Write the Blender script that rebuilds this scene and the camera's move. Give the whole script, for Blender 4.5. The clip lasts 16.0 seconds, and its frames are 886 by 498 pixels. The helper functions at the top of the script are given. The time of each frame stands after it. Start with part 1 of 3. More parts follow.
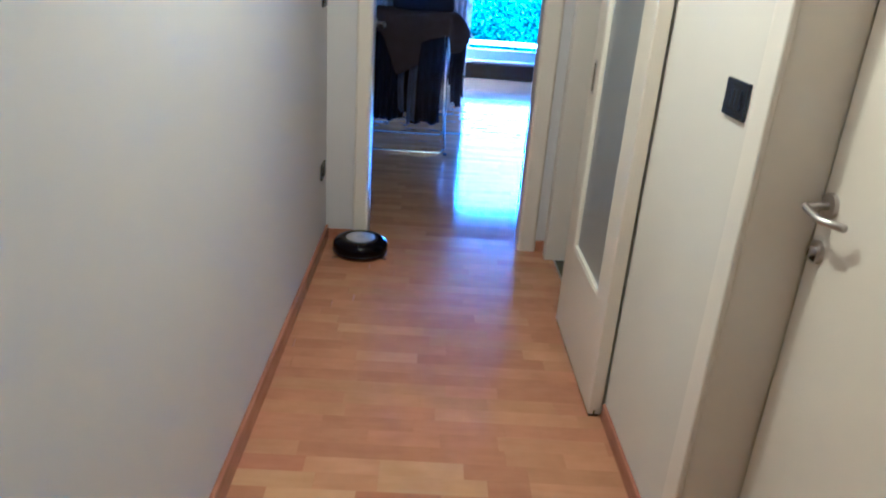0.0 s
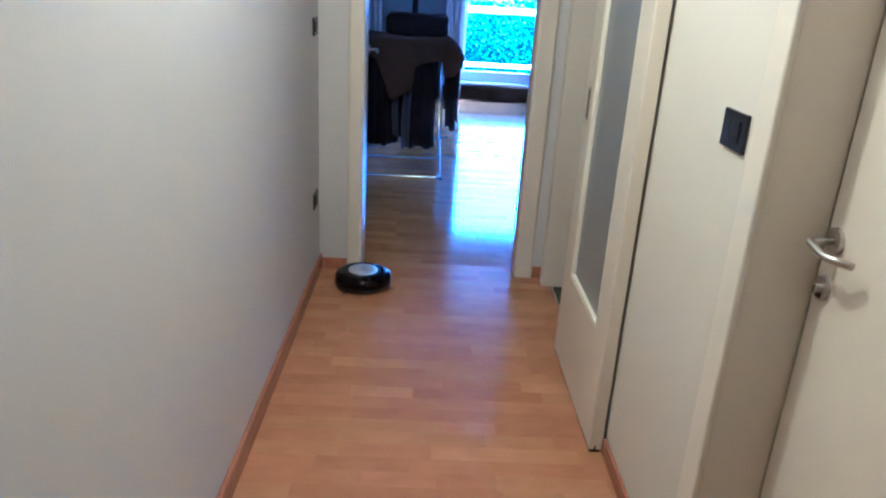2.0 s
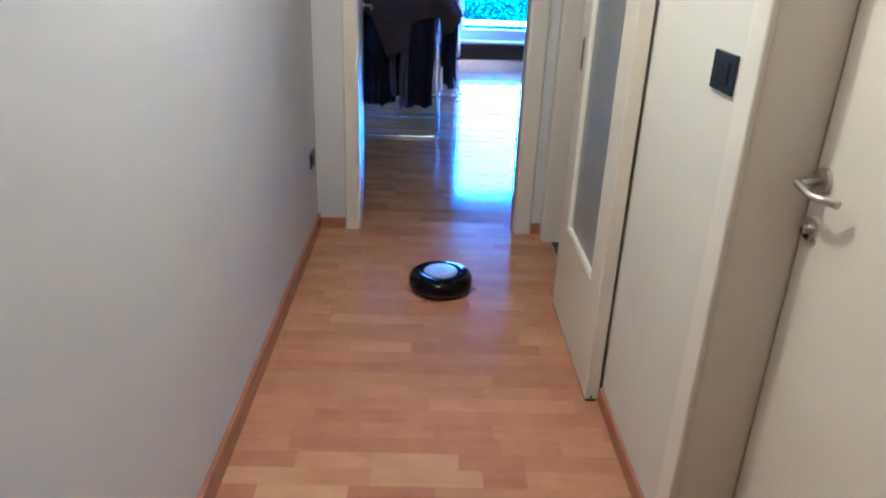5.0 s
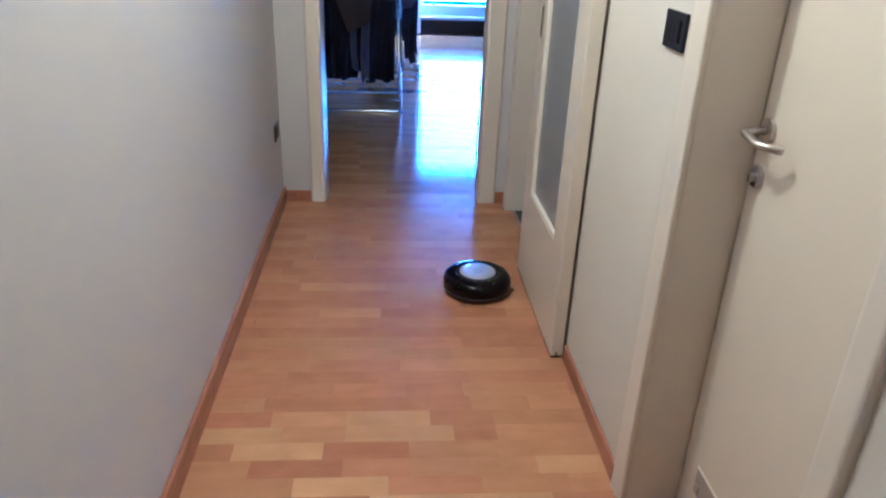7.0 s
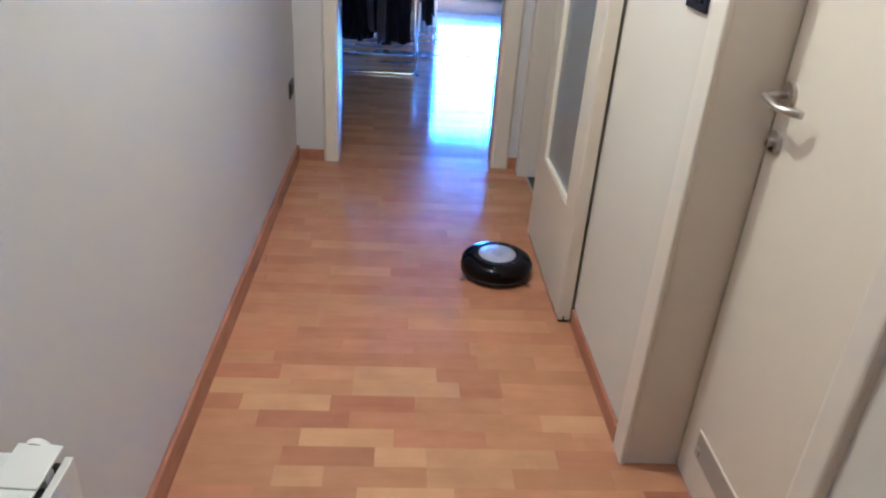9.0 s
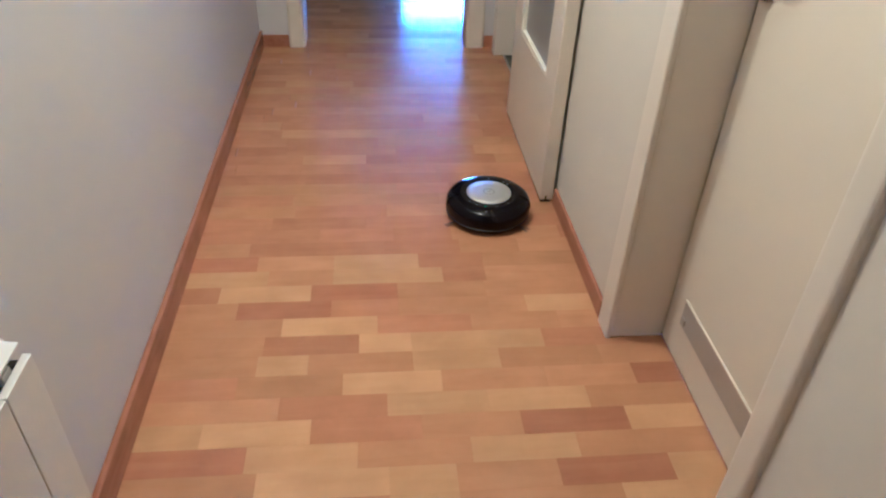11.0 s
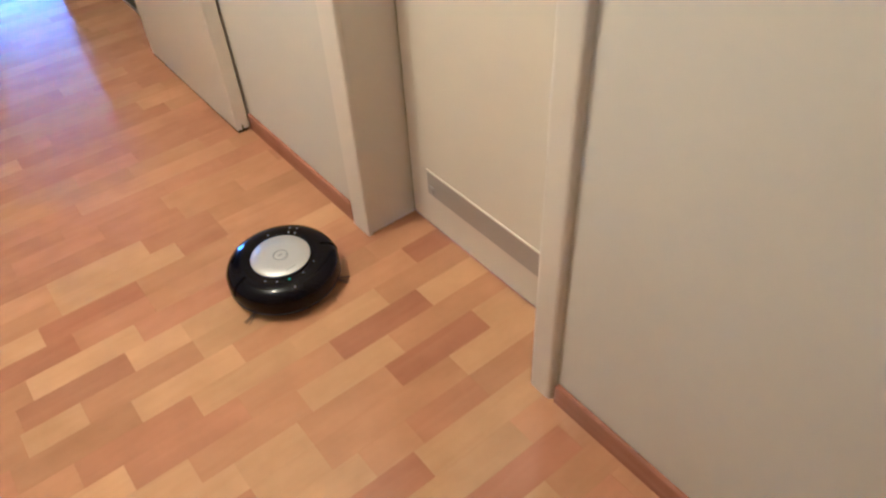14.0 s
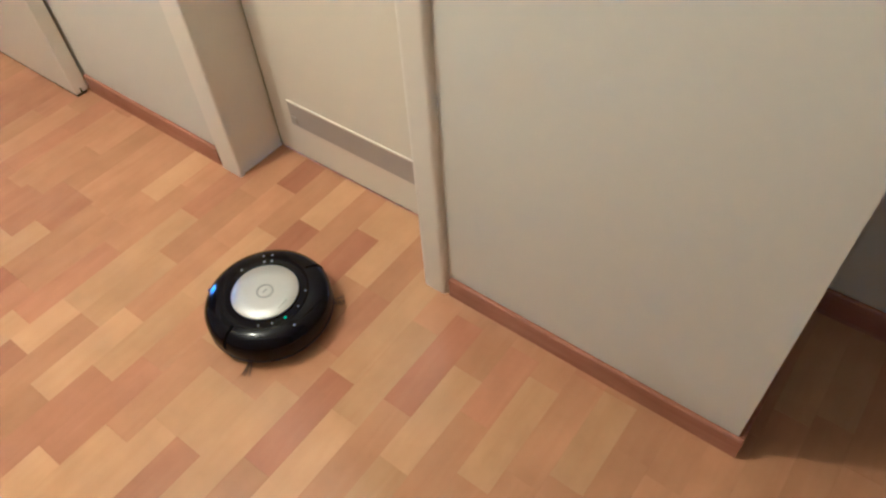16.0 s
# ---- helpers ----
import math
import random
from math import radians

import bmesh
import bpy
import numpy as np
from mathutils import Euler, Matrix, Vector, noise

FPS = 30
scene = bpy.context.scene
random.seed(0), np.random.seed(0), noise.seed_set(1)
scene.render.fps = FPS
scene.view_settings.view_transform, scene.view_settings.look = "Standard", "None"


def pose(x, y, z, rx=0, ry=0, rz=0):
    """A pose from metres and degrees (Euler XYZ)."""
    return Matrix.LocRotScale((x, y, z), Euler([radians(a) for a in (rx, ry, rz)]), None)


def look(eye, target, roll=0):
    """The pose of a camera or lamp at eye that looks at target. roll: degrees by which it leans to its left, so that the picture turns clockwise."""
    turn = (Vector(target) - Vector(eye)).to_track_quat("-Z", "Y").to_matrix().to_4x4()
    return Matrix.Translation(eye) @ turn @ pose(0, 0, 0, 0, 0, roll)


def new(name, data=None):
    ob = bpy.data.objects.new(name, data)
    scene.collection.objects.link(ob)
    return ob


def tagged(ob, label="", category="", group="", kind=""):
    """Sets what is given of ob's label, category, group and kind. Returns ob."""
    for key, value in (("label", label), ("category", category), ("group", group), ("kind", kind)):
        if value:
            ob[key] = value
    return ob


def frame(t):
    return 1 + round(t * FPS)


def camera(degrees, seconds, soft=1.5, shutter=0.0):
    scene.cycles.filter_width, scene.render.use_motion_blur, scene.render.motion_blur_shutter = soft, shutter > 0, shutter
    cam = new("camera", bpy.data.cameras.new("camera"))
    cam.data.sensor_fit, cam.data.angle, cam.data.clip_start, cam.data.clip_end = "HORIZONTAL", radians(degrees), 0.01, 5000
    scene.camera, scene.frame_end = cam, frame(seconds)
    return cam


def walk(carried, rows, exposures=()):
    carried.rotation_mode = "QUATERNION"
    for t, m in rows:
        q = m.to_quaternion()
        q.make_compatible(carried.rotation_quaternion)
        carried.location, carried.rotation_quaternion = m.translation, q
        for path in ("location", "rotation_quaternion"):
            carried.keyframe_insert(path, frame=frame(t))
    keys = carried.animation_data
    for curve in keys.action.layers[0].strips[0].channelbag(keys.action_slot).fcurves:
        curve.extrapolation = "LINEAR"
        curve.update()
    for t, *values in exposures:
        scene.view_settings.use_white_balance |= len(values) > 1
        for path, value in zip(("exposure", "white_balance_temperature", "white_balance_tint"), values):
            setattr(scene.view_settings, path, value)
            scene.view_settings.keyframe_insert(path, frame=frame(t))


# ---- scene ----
cam = camera(64.0, 16.0, soft=2.2, shutter=0.5)

PATH = [
    (0, (0.527, 0.908, 1.45), (0.589, 2.761, 0.701), 4.2),
    (0.5, (0.534, 0.929, 1.461), (0.62, 2.791, 0.736), 4.4),
    (1, (0.546, 0.951, 1.463), (0.623, 2.814, 0.738), 3.9),
    (1.5, (0.543, 0.969, 1.464), (0.615, 2.836, 0.752), 3.8),
    (2, (0.543, 0.978, 1.471), (0.606, 2.851, 0.773), 3.4),
    (2.5, (0.55, 0.981, 1.468), (0.605, 2.849, 0.756), 3.4),
    (3, (0.554, 0.973, 1.467), (0.596, 2.831, 0.728), 3.0),
    (5.3, (0.581, 0.958, 1.443), (0.638, 2.782, 0.625), 1.9),
    (5.5, (0.574, 0.947, 1.443), (0.633, 2.765, 0.611), 1.4),
    (6, (0.563, 0.925, 1.436), (0.642, 2.747, 0.616), 1.6),
    (6.5, (0.56, 0.9, 1.423), (0.681, 2.728, 0.621), 2.1),
    (7, (0.568, 0.885, 1.416), (0.721, 2.693, 0.576), 2.3),
    (7.5, (0.565, 0.869, 1.407), (0.737, 2.658, 0.529), 3.6),
    (8, (0.565, 0.877, 1.392), (0.716, 2.642, 0.464), 3.5),
    (8.5, (0.563, 0.874, 1.392), (0.725, 2.644, 0.476), 3.8),
    (9, (0.56, 0.866, 1.39), (0.69, 2.638, 0.471), 4.0),
    (9.5, (0.557, 0.849, 1.374), (0.681, 2.599, 0.413), 3.7),
    (12, (0.602, 1.008, 1.307), (0.857, 2.545, 0.053), 0.8),
    (12.5, (0.611, 1.051, 1.315), (0.96, 2.554, 0.043), 0.2),
    (13, (0.608, 1.055, 1.299), (1.148, 2.472, -0.005), -2.4),
    (13.5, (0.532, 1.038, 1.298), (1.339, 2.33, 0.002), -2.5),
    (14, (0.503, 1.016, 1.306), (1.358, 2.188, -0.072), -3.6),
    (14.5, (0.477, 1.003, 1.325), (1.368, 2.077, -0.108), -4.0),
    (15, (0.475, 0.973, 1.322), (1.376, 1.986, -0.148), -4.7),
    (15.5, (0.455, 0.963, 1.318), (1.414, 1.878, -0.179), -4.8),
    (16, (0.437, 0.963, 1.319), (1.43, 1.802, -0.201), -4.4),
]
walk(cam, [(t, look(eye, target, roll)) for t, eye, target, roll in PATH],
     ((0.0, 5.92, 3090, 15), (9.5, 6.12, 3130, 19), (12.5, 6.38, 3310, 18), (14.5, 6.48, 3380, 20), (16.0, 6.56, 3250, 16)))

# ---------------------------------------------------------------- light
world = bpy.data.worlds.new("sky")
scene.world = world
world.use_nodes = True
wn = world.node_tree.nodes
sky = wn.new("ShaderNodeTexSky")
sky.sky_type = "NISHITA"
sky.sun_disc = False
sky.sun_elevation, sky.sun_rotation = radians(48), radians(80)
sky.dust_density, sky.ozone_density = 5.0, 1.5
world.node_tree.links.new(sky.outputs[0], wn["Background"].inputs[0])
wn["Background"].inputs[1].default_value = 0.15

sun = new("sun", bpy.data.lights.new("sun", "SUN"))
sun.data.energy, sun.data.angle, sun.data.color = 2.0, radians(0.5), (1.0, 0.94, 0.85)
sun.matrix_world = look((0, 0, 0), (-0.95, 0.17, -1.07))

LAMP = (0.38, 2.54)
lamp = new("corridor_lamp", bpy.data.lights.new("corridor_lamp", "POINT"))
lamp.data.shadow_soft_size = 0.045
lamp.data.energy, lamp.data.color = 1.33, (1.0, 0.552, 0.128)
lamp.matrix_world = pose(LAMP[0], LAMP[1], 2.40)


# ---------------------------------------------------------------- materials
def mat(name, color, rough=0.5, metal=0.0, spread=0.08, scale=4.0, fine=90.0, bump=0.05, coat=0.0, emit=None, spec=0.5, vary=0.0):
    """A principled material with variation at two scales and fine relief."""
    m = bpy.data.materials.new(name)
    m.use_nodes = True
    nt = m.node_tree
    n, link = nt.nodes, nt.links.new
    b = n["Principled BSDF"]
    b.inputs["Metallic"].default_value = metal
    b.inputs["Specular IOR Level"].default_value = spec
    b.inputs["Coat Weight"].default_value = coat
    b.inputs["Coat Roughness"].default_value = 0.1
    co = n.new("ShaderNodeTexCoord")
    big, small = n.new("ShaderNodeTexNoise"), n.new("ShaderNodeTexNoise")
    big.inputs["Scale"].default_value, small.inputs["Scale"].default_value = scale, fine
    big.inputs["Detail"].default_value, small.inputs["Detail"].default_value = 4, 3
    link(co.outputs["Object"], big.inputs["Vector"])
    link(co.outputs["Object"], small.inputs["Vector"])
    mix = n.new("ShaderNodeMix")
    mix.data_type = "RGBA"
    mix.inputs[6].default_value = (*[c * (1 - spread) for c in color], 1)
    mix.inputs[7].default_value = (*[min(1, c * (1 + spread)) for c in color], 1)
    link(big.outputs["Fac"], mix.inputs[0])
    out = mix.outputs[2]
    if vary:
        info, hsv, rng = n.new("ShaderNodeObjectInfo"), n.new("ShaderNodeHueSaturation"), n.new("ShaderNodeMapRange")
        rng.inputs["To Min"].default_value, rng.inputs["To Max"].default_value = 1 - vary, 1 + vary
        link(info.outputs["Random"], rng.inputs["Value"])
        link(rng.outputs[0], hsv.inputs["Value"])
        link(out, hsv.inputs["Color"])
        out = hsv.outputs[0]
    link(out, b.inputs["Base Color"])
    rr = n.new("ShaderNodeMapRange")
    rr.inputs["To Min"].default_value, rr.inputs["To Max"].default_value = max(0.02, rough * 0.85), min(1, rough * 1.15)
    link(small.outputs["Fac"], rr.inputs["Value"])
    link(rr.outputs[0], b.inputs["Roughness"])
    if bump:
        bp = n.new("ShaderNodeBump")
        bp.inputs["Strength"].default_value, bp.inputs["Distance"].default_value = bump, 0.004
        link(small.outputs["Fac"], bp.inputs["Height"])
        link(bp.outputs[0], b.inputs["Normal"])
    if emit:
        b.inputs["Emission Color"].default_value = (*emit[:3], 1)
        b.inputs["Emission Strength"].default_value = emit[3]
    return m


def wood(name, light, dark, rough=0.2, vary=0.12, along="x", per_island=False):
    """Lacquered strip wood: grain along one axis, tone by piece."""
    m = bpy.data.materials.new(name)
    m.use_nodes = True
    n, link = m.node_tree.nodes, m.node_tree.links.new
    b = n["Principled BSDF"]
    geo = n.new("ShaderNodeNewGeometry")
    if per_island:
        rnd = geo.outputs["Random Per Island"]
    else:
        rnd = n.new("ShaderNodeObjectInfo").outputs["Random"]
    shift = n.new("ShaderNodeVectorMath")
    shift.operation = "MULTIPLY_ADD"
    link(rnd, shift.inputs[0])
    shift.inputs[1].default_value = (7.0, 5.0, 3.0)
    link(geo.outputs["Position"], shift.inputs[2])
    st = n.new("ShaderNodeMapping")
    st.inputs["Scale"].default_value = (4, 34, 34) if along == "x" else (34, 4, 34)
    link(shift.outputs[0], st.inputs["Vector"])
    grain, pore = n.new("ShaderNodeTexNoise"), n.new("ShaderNodeTexNoise")
    grain.inputs["Scale"].default_value, grain.inputs["Detail"].default_value, grain.inputs["Distortion"].default_value = 1.0, 5, 0.7
    pore.inputs["Scale"].default_value, pore.inputs["Detail"].default_value = 4.0, 2
    link(st.outputs[0], grain.inputs["Vector"])
    link(st.outputs[0], pore.inputs["Vector"])
    mix = n.new("ShaderNodeMix")
    mix.data_type = "RGBA"
    mix.inputs[6].default_value, mix.inputs[7].default_value = (*dark, 1), (*light, 1)
    ramp = n.new("ShaderNodeMapRange")
    ramp.inputs["From Min"].default_value, ramp.inputs["From Max"].default_value = 0.3, 0.7
    link(grain.outputs["Fac"], ramp.inputs["Value"])
    link(ramp.outputs[0], mix.inputs[0])
    hsv, rng = n.new("ShaderNodeHueSaturation"), n.new("ShaderNodeMapRange")
    rng.inputs["To Min"].default_value, rng.inputs["To Max"].default_value = 1 - vary, 1 + vary
    link(rnd, rng.inputs["Value"])
    blot, brange, tone = n.new("ShaderNodeTexNoise"), n.new("ShaderNodeMapRange"), n.new("ShaderNodeMath")
    blot.inputs["Scale"].default_value, blot.inputs["Detail"].default_value = 9.0, 3
    link(shift.outputs[0], blot.inputs["Vector"])
    brange.inputs["From Min"].default_value, brange.inputs["From Max"].default_value = 0.3, 0.7
    brange.inputs["To Min"].default_value, brange.inputs["To Max"].default_value = 0.92, 1.08
    link(blot.outputs["Fac"], brange.inputs["Value"])
    tone.operation = "MULTIPLY"
    link(rng.outputs[0], tone.inputs[0])
    link(brange.outputs[0], tone.inputs[1])
    link(tone.outputs[0], hsv.inputs["Value"])
    link(mix.outputs[2], hsv.inputs["Color"])
    link(hsv.outputs[0], b.inputs["Base Color"])
    rr = n.new("ShaderNodeMapRange")
    rr.inputs["To Min"].default_value, rr.inputs["To Max"].default_value = rough * 0.8, rough * 1.3
    link(pore.outputs["Fac"], rr.inputs["Value"])
    link(rr.outputs[0], b.inputs["Roughness"])
    b.inputs["Specular IOR Level"].default_value = 1.0 if per_island else 0.32
    bp = n.new("ShaderNodeBump")
    bp.inputs["Strength"].default_value, bp.inputs["Distance"].default_value = 0.02, 0.002
    link(grain.outputs["Fac"], bp.inputs["Height"])
    link(bp.outputs[0], b.inputs["Normal"])
    return m


# one white paint twice: cool daylight and warm lamplight put into the colours
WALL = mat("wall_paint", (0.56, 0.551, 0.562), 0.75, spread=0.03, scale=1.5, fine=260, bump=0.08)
WALL_LAMPLIT = mat("wall_paint_lamplit", (0.62, 0.590, 0.505), 0.75, spread=0.03, scale=1.5, fine=260, bump=0.08)
CEIL = mat("ceiling_paint", (0.8, 0.79, 0.77), 0.8, spread=0.02)
CREAM = mat("cream_lacquer", (0.66, 0.610, 0.480), 0.38, spread=0.02, scale=2, fine=60, bump=0.015)
TRIM = mat("trim_lacquer", (0.68, 0.635, 0.525), 0.36, spread=0.025, scale=2, fine=60, bump=0.02)
BEAD = mat("pale_bead", (0.80, 0.76, 0.62), 0.4, spread=0.02)
ALU = mat("brushed_kick_plate", (0.42, 0.40, 0.37), 0.45, metal=0.35, spread=0.06, scale=8)
STEEL = mat("satin_steel", (0.52, 0.49, 0.45), 0.34, metal=1.0, spread=0.02, scale=6, fine=300, bump=0.0)
CHROME = mat("chrome", (0.75, 0.75, 0.77), 0.12, metal=1.0, spread=0.03)
BLACKP = mat("black_plate", (0.012, 0.014, 0.028), 0.25, spread=0.15)
# near-black for painted shade in gaps, slots and holes; also colours dark feet
GAP = mat("dark_gap", (0.02, 0.018, 0.016), 0.8)
BASEW = wood("baseboard_wood", (0.36, 0.172, 0.074), (0.29, 0.128, 0.054), 0.20, 0.04, along="y")
W_LIGHT = wood("strip_light", (0.470, 0.284, 0.086), (0.440, 0.256, 0.076), 0.15, 0.10)
W_MID = wood("strip_mid", (0.420, 0.229, 0.070), (0.390, 0.205, 0.062), 0.15, 0.10)
W_RED = wood("strip_red", (0.392, 0.197, 0.064), (0.358, 0.175, 0.057), 0.15, 0.10)
W_DARK = wood("strip_dark", (0.358, 0.170, 0.058), (0.324, 0.148, 0.050), 0.15, 0.10)
W_FAR = wood("strip_far", (0.385, 0.204, 0.068), (0.345, 0.176, 0.057), 0.085, 0.15, per_island=True)
SUB = mat("joint_dark", (0.36, 0.18, 0.08), 0.5)
ROBOT = mat("robot_black_gloss", (0.003, 0.003, 0.006), 0.13, spread=0.2, coat=0.0, bump=0.0, spec=0.16)
ROBOT_D = mat("robot_black_matt", (0.012, 0.012, 0.014), 0.5, spread=0.2)
SILVER = mat("silver_disc", (0.47, 0.47, 0.475), 0.45, metal=0.5, spread=0.03, scale=12, fine=400, bump=0.01)
RINGM = mat("grey_ring", (0.30, 0.30, 0.31), 0.4, metal=0.3)
SEAM = mat("robot_seam", (0.001, 0.001, 0.001), 0.9, spec=0.05)
LED_G = mat("green_led", (0.05, 0.4, 0.15), 0.3, emit=(0.15, 1.0, 0.35, 0.0012))
LED_W = mat("clear_button", (0.22, 0.22, 0.21), 0.2)
BLUE = mat("blue_sensor", (0.015, 0.05, 0.30), 0.2)
BRISTLE = mat("bristles", (0.10, 0.07, 0.05), 0.7)
RADW = mat("radiator_enamel", (0.64, 0.64, 0.63), 0.3, spread=0.02)
NAVY = mat("navy_cloth", (0.004, 0.006, 0.026), 0.95, spread=0.3, scale=14, fine=400, bump=0.3)
TAUPE = mat("taupe_towel", (0.048, 0.037, 0.042), 0.95, spread=0.15, scale=20, fine=500, bump=0.5)
STRIPE = mat("grey_cloth", (0.07, 0.08, 0.13), 0.9, spread=0.3, scale=12, fine=400, bump=0.3)
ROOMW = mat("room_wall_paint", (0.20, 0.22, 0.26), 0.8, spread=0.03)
SILL = mat("dark_skirting", (0.025, 0.013, 0.010), 0.4, spread=0.2)
FRAMEW = mat("window_white", (0.62, 0.63, 0.65), 0.35, spread=0.02)
CURT = mat("curtain_cloth", (0.60, 0.62, 0.66), 0.9, spread=0.06, scale=8, fine=300, bump=0.2)
TILE = mat("dark_tile", (0.03, 0.03, 0.034), 0.3, spread=0.2)
LEAF = mat("leaf_green", (0.022, 0.050, 0.026), 0.9, spread=0.4, scale=2, bump=0, spec=0.15)
BARK = mat("bark", (0.09, 0.065, 0.045), 0.9, spread=0.3, scale=8, fine=40, bump=0.6)
GRASS = mat("grass_ground", (0.06, 0.09, 0.035), 0.95, spread=0.35, scale=0.3, fine=6, bump=0.3)
CONC = mat("balcony_concrete", (0.33, 0.32, 0.30), 0.85, spread=0.15, scale=3)


def frosted():
    m = bpy.data.materials.new("frosted_glass")
    m.use_nodes = True
    n, link = m.node_tree.nodes, m.node_tree.links.new
    b = n["Principled BSDF"]
    b.inputs["Base Color"].default_value = (0.36, 0.37, 0.38, 1)
    b.inputs["Roughness"].default_value = 0.32
    b.inputs["Transmission Weight"].default_value = 0.35
    nz, bp = n.new("ShaderNodeTexNoise"), n.new("ShaderNodeBump")
    nz.inputs["Scale"].default_value = 240
    bp.inputs["Strength"].default_value, bp.inputs["Distance"].default_value = 0.15, 0.002
    link(nz.outputs["Fac"], bp.inputs["Height"])
    link(bp.outputs[0], b.inputs["Normal"])
    return m


def clear():
    m = bpy.data.materials.new("window_glass")
    m.use_nodes = True
    b = m.node_tree.nodes["Principled BSDF"]
    b.inputs["Base Color"].default_value = (0.98, 0.99, 1, 1)
    b.inputs["Roughness"].default_value = 0.0
    b.inputs["Transmission Weight"].default_value = 1.0
    b.inputs["IOR"].default_value = 1.1
    return m


FROST, GLASS = frosted(), clear()


# ---------------------------------------------------------------- builders
def box(bm, x0, y0, z0, x1, y1, z1):
    """Adds a box between two corners; returns its vertices."""
    m = Matrix.Translation(((x0 + x1) / 2, (y0 + y1) / 2, (z0 + z1) / 2)) @ Matrix.Diagonal((abs(x1 - x0), abs(y1 - y0), abs(z1 - z0), 1))
    return bmesh.ops.create_cube(bm, size=1, matrix=m)["verts"]


def boxes(*list_of, bevel=0.0, seg=2):
    bm = bmesh.new()
    for b in list_of:
        box(bm, *b)
    if bevel:
        bmesh.ops.bevel(bm, geom=bm.edges[:], offset=bevel, segments=seg, affect="EDGES", profile=0.5)
    return bm


def obj(name, bm, material, smooth=False):
    me = bpy.data.meshes.new(name)
    bm.to_mesh(me)
    bm.free()
    if smooth:
        me.polygons.foreach_set("use_smooth", [True] * len(me.polygons))
    me.materials.append(material)
    return new(name, me)


def part(name, bm, material, parent, label="", smooth=False):
    ob = obj(name, bm, material, smooth)
    ob.parent = parent
    return tagged(ob, label)


def thing(name, at, label, category, group="", rz=0):
    e = new(name)
    e.matrix_basis = pose(*at, 0, 0, rz)
    e.empty_display_size = 0.05
    return tagged(e, label, category, group)


def setting(name, bm, material, label, category):
    return tagged(obj(name, bm, material), label, category, kind="structure")


def cyl(bm, p, q, r, seg=16, r2=None):
    """Adds a cylinder from p to q."""
    p, q = Vector(p), Vector(q)
    d = q - p
    m = Matrix.Translation((p + q) / 2) @ d.to_track_quat("Z", "Y").to_matrix().to_4x4()
    return bmesh.ops.create_cone(bm, cap_ends=True, segments=seg, radius1=r, radius2=r if r2 is None else r2, depth=d.length, matrix=m)["verts"]


def lathe(profile, seg=64):
    """A solid of revolution round z from (radius, height) pairs."""
    bm = bmesh.new()
    rings = []
    for r, z in profile:
        if r < 1e-6:
            rings.append([bm.verts.new((0, 0, z))])
        else:
            rings.append([bm.verts.new((r * math.cos(2 * math.pi * k / seg), r * math.sin(2 * math.pi * k / seg), z)) for k in range(seg)])
    for a, b in zip(rings, rings[1:]):
        for k in range(seg):
            j = (k + 1) % seg
            if len(a) == 1:
                bm.faces.new((a[0], b[k], b[j]))
            elif len(b) == 1:
                bm.faces.new((a[k], b[0], a[j]))
            else:
                bm.faces.new((a[k], b[k], b[j], a[j]))
    bmesh.ops.recalc_face_normals(bm, faces=bm.faces[:])
    return bm


def sweep(path, r, seg=10):
    """A tube along points, with round section."""
    bm = bmesh.new()
    pts = [Vector(p) for p in path]
    rings = []
    for i, p in enumerate(pts):
        d = (pts[min(i + 1, len(pts) - 1)] - pts[max(i - 1, 0)]).normalized()
        q = d.to_track_quat("Z", "Y")
        rings.append([bm.verts.new(p + q @ Vector((r * math.cos(2 * math.pi * k / seg), r * math.sin(2 * math.pi * k / seg), 0))) for k in range(seg)])
    for a, b in zip(rings, rings[1:]):
        for k in range(seg):
            bm.faces.new((a[k], a[(k + 1) % seg], b[(k + 1) % seg], b[k]))
    bm.faces.new(rings[0][::-1])
    bm.faces.new(rings[-1])
    bmesh.ops.recalc_face_normals(bm, faces=bm.faces[:])
    return bm


def rounded_path(corners, radius, n=6):
    """Polyline with its inner corners rounded."""
    pts = [Vector(c) for c in corners]
    out = [pts[0]]
    for a, b, c in zip(pts, pts[1:], pts[2:]):
        u, v = (a - b).normalized(), (c - b).normalized()
        s, e = b + u * radius, b + v * radius
        for k in range(n + 1):
            f = k / n
            out.append((1 - f) ** 2 * s + 2 * f * (1 - f) * b + f * f * e)
    out.append(pts[-1])
    return out


def casing(name, axis, face, out, a0, a1, z1, parent, r=0.014):
    """A door casing piece: upright with rounded edges, standing on the floor. It lies on the plane axis = face and stands out by `out`."""
    lo, hi = sorted((face, face + out))
    b = (lo, a0, 0, hi, a1, z1) if axis == "x" else (a0, lo, 0, a1, hi, z1)
    bm = boxes(b)
    es = []
    for e in bm.edges:
        u, v = e.verts
        if abs(u.co.z - v.co.z) > 0.1:
            c = u.co.x if axis == "x" else u.co.y
            if abs(c - (face + out)) < 1e-4:
                es.append(e)
    bmesh.ops.bevel(bm, geom=es, offset=r, segments=5, affect="EDGES", profile=0.5)
    return part(name, bm, TRIM, parent, smooth=False)


# ---------------------------------------------------------------- the shell
XR, YF, H = 1.206, 4.560, 2.62          # right wall face, far wall face, ceiling
XB = 1.632                              # face of the recess behind the right wall's end
YE = 0.926                              # end of the right wall
D0, D1 = 1.650, 2.318                   # right door opening, rough
K0, K1 = 3.735, 4.452                   # opening of the sliding door
F0, F1 = 0.205, 1.078                   # far door opening, rough
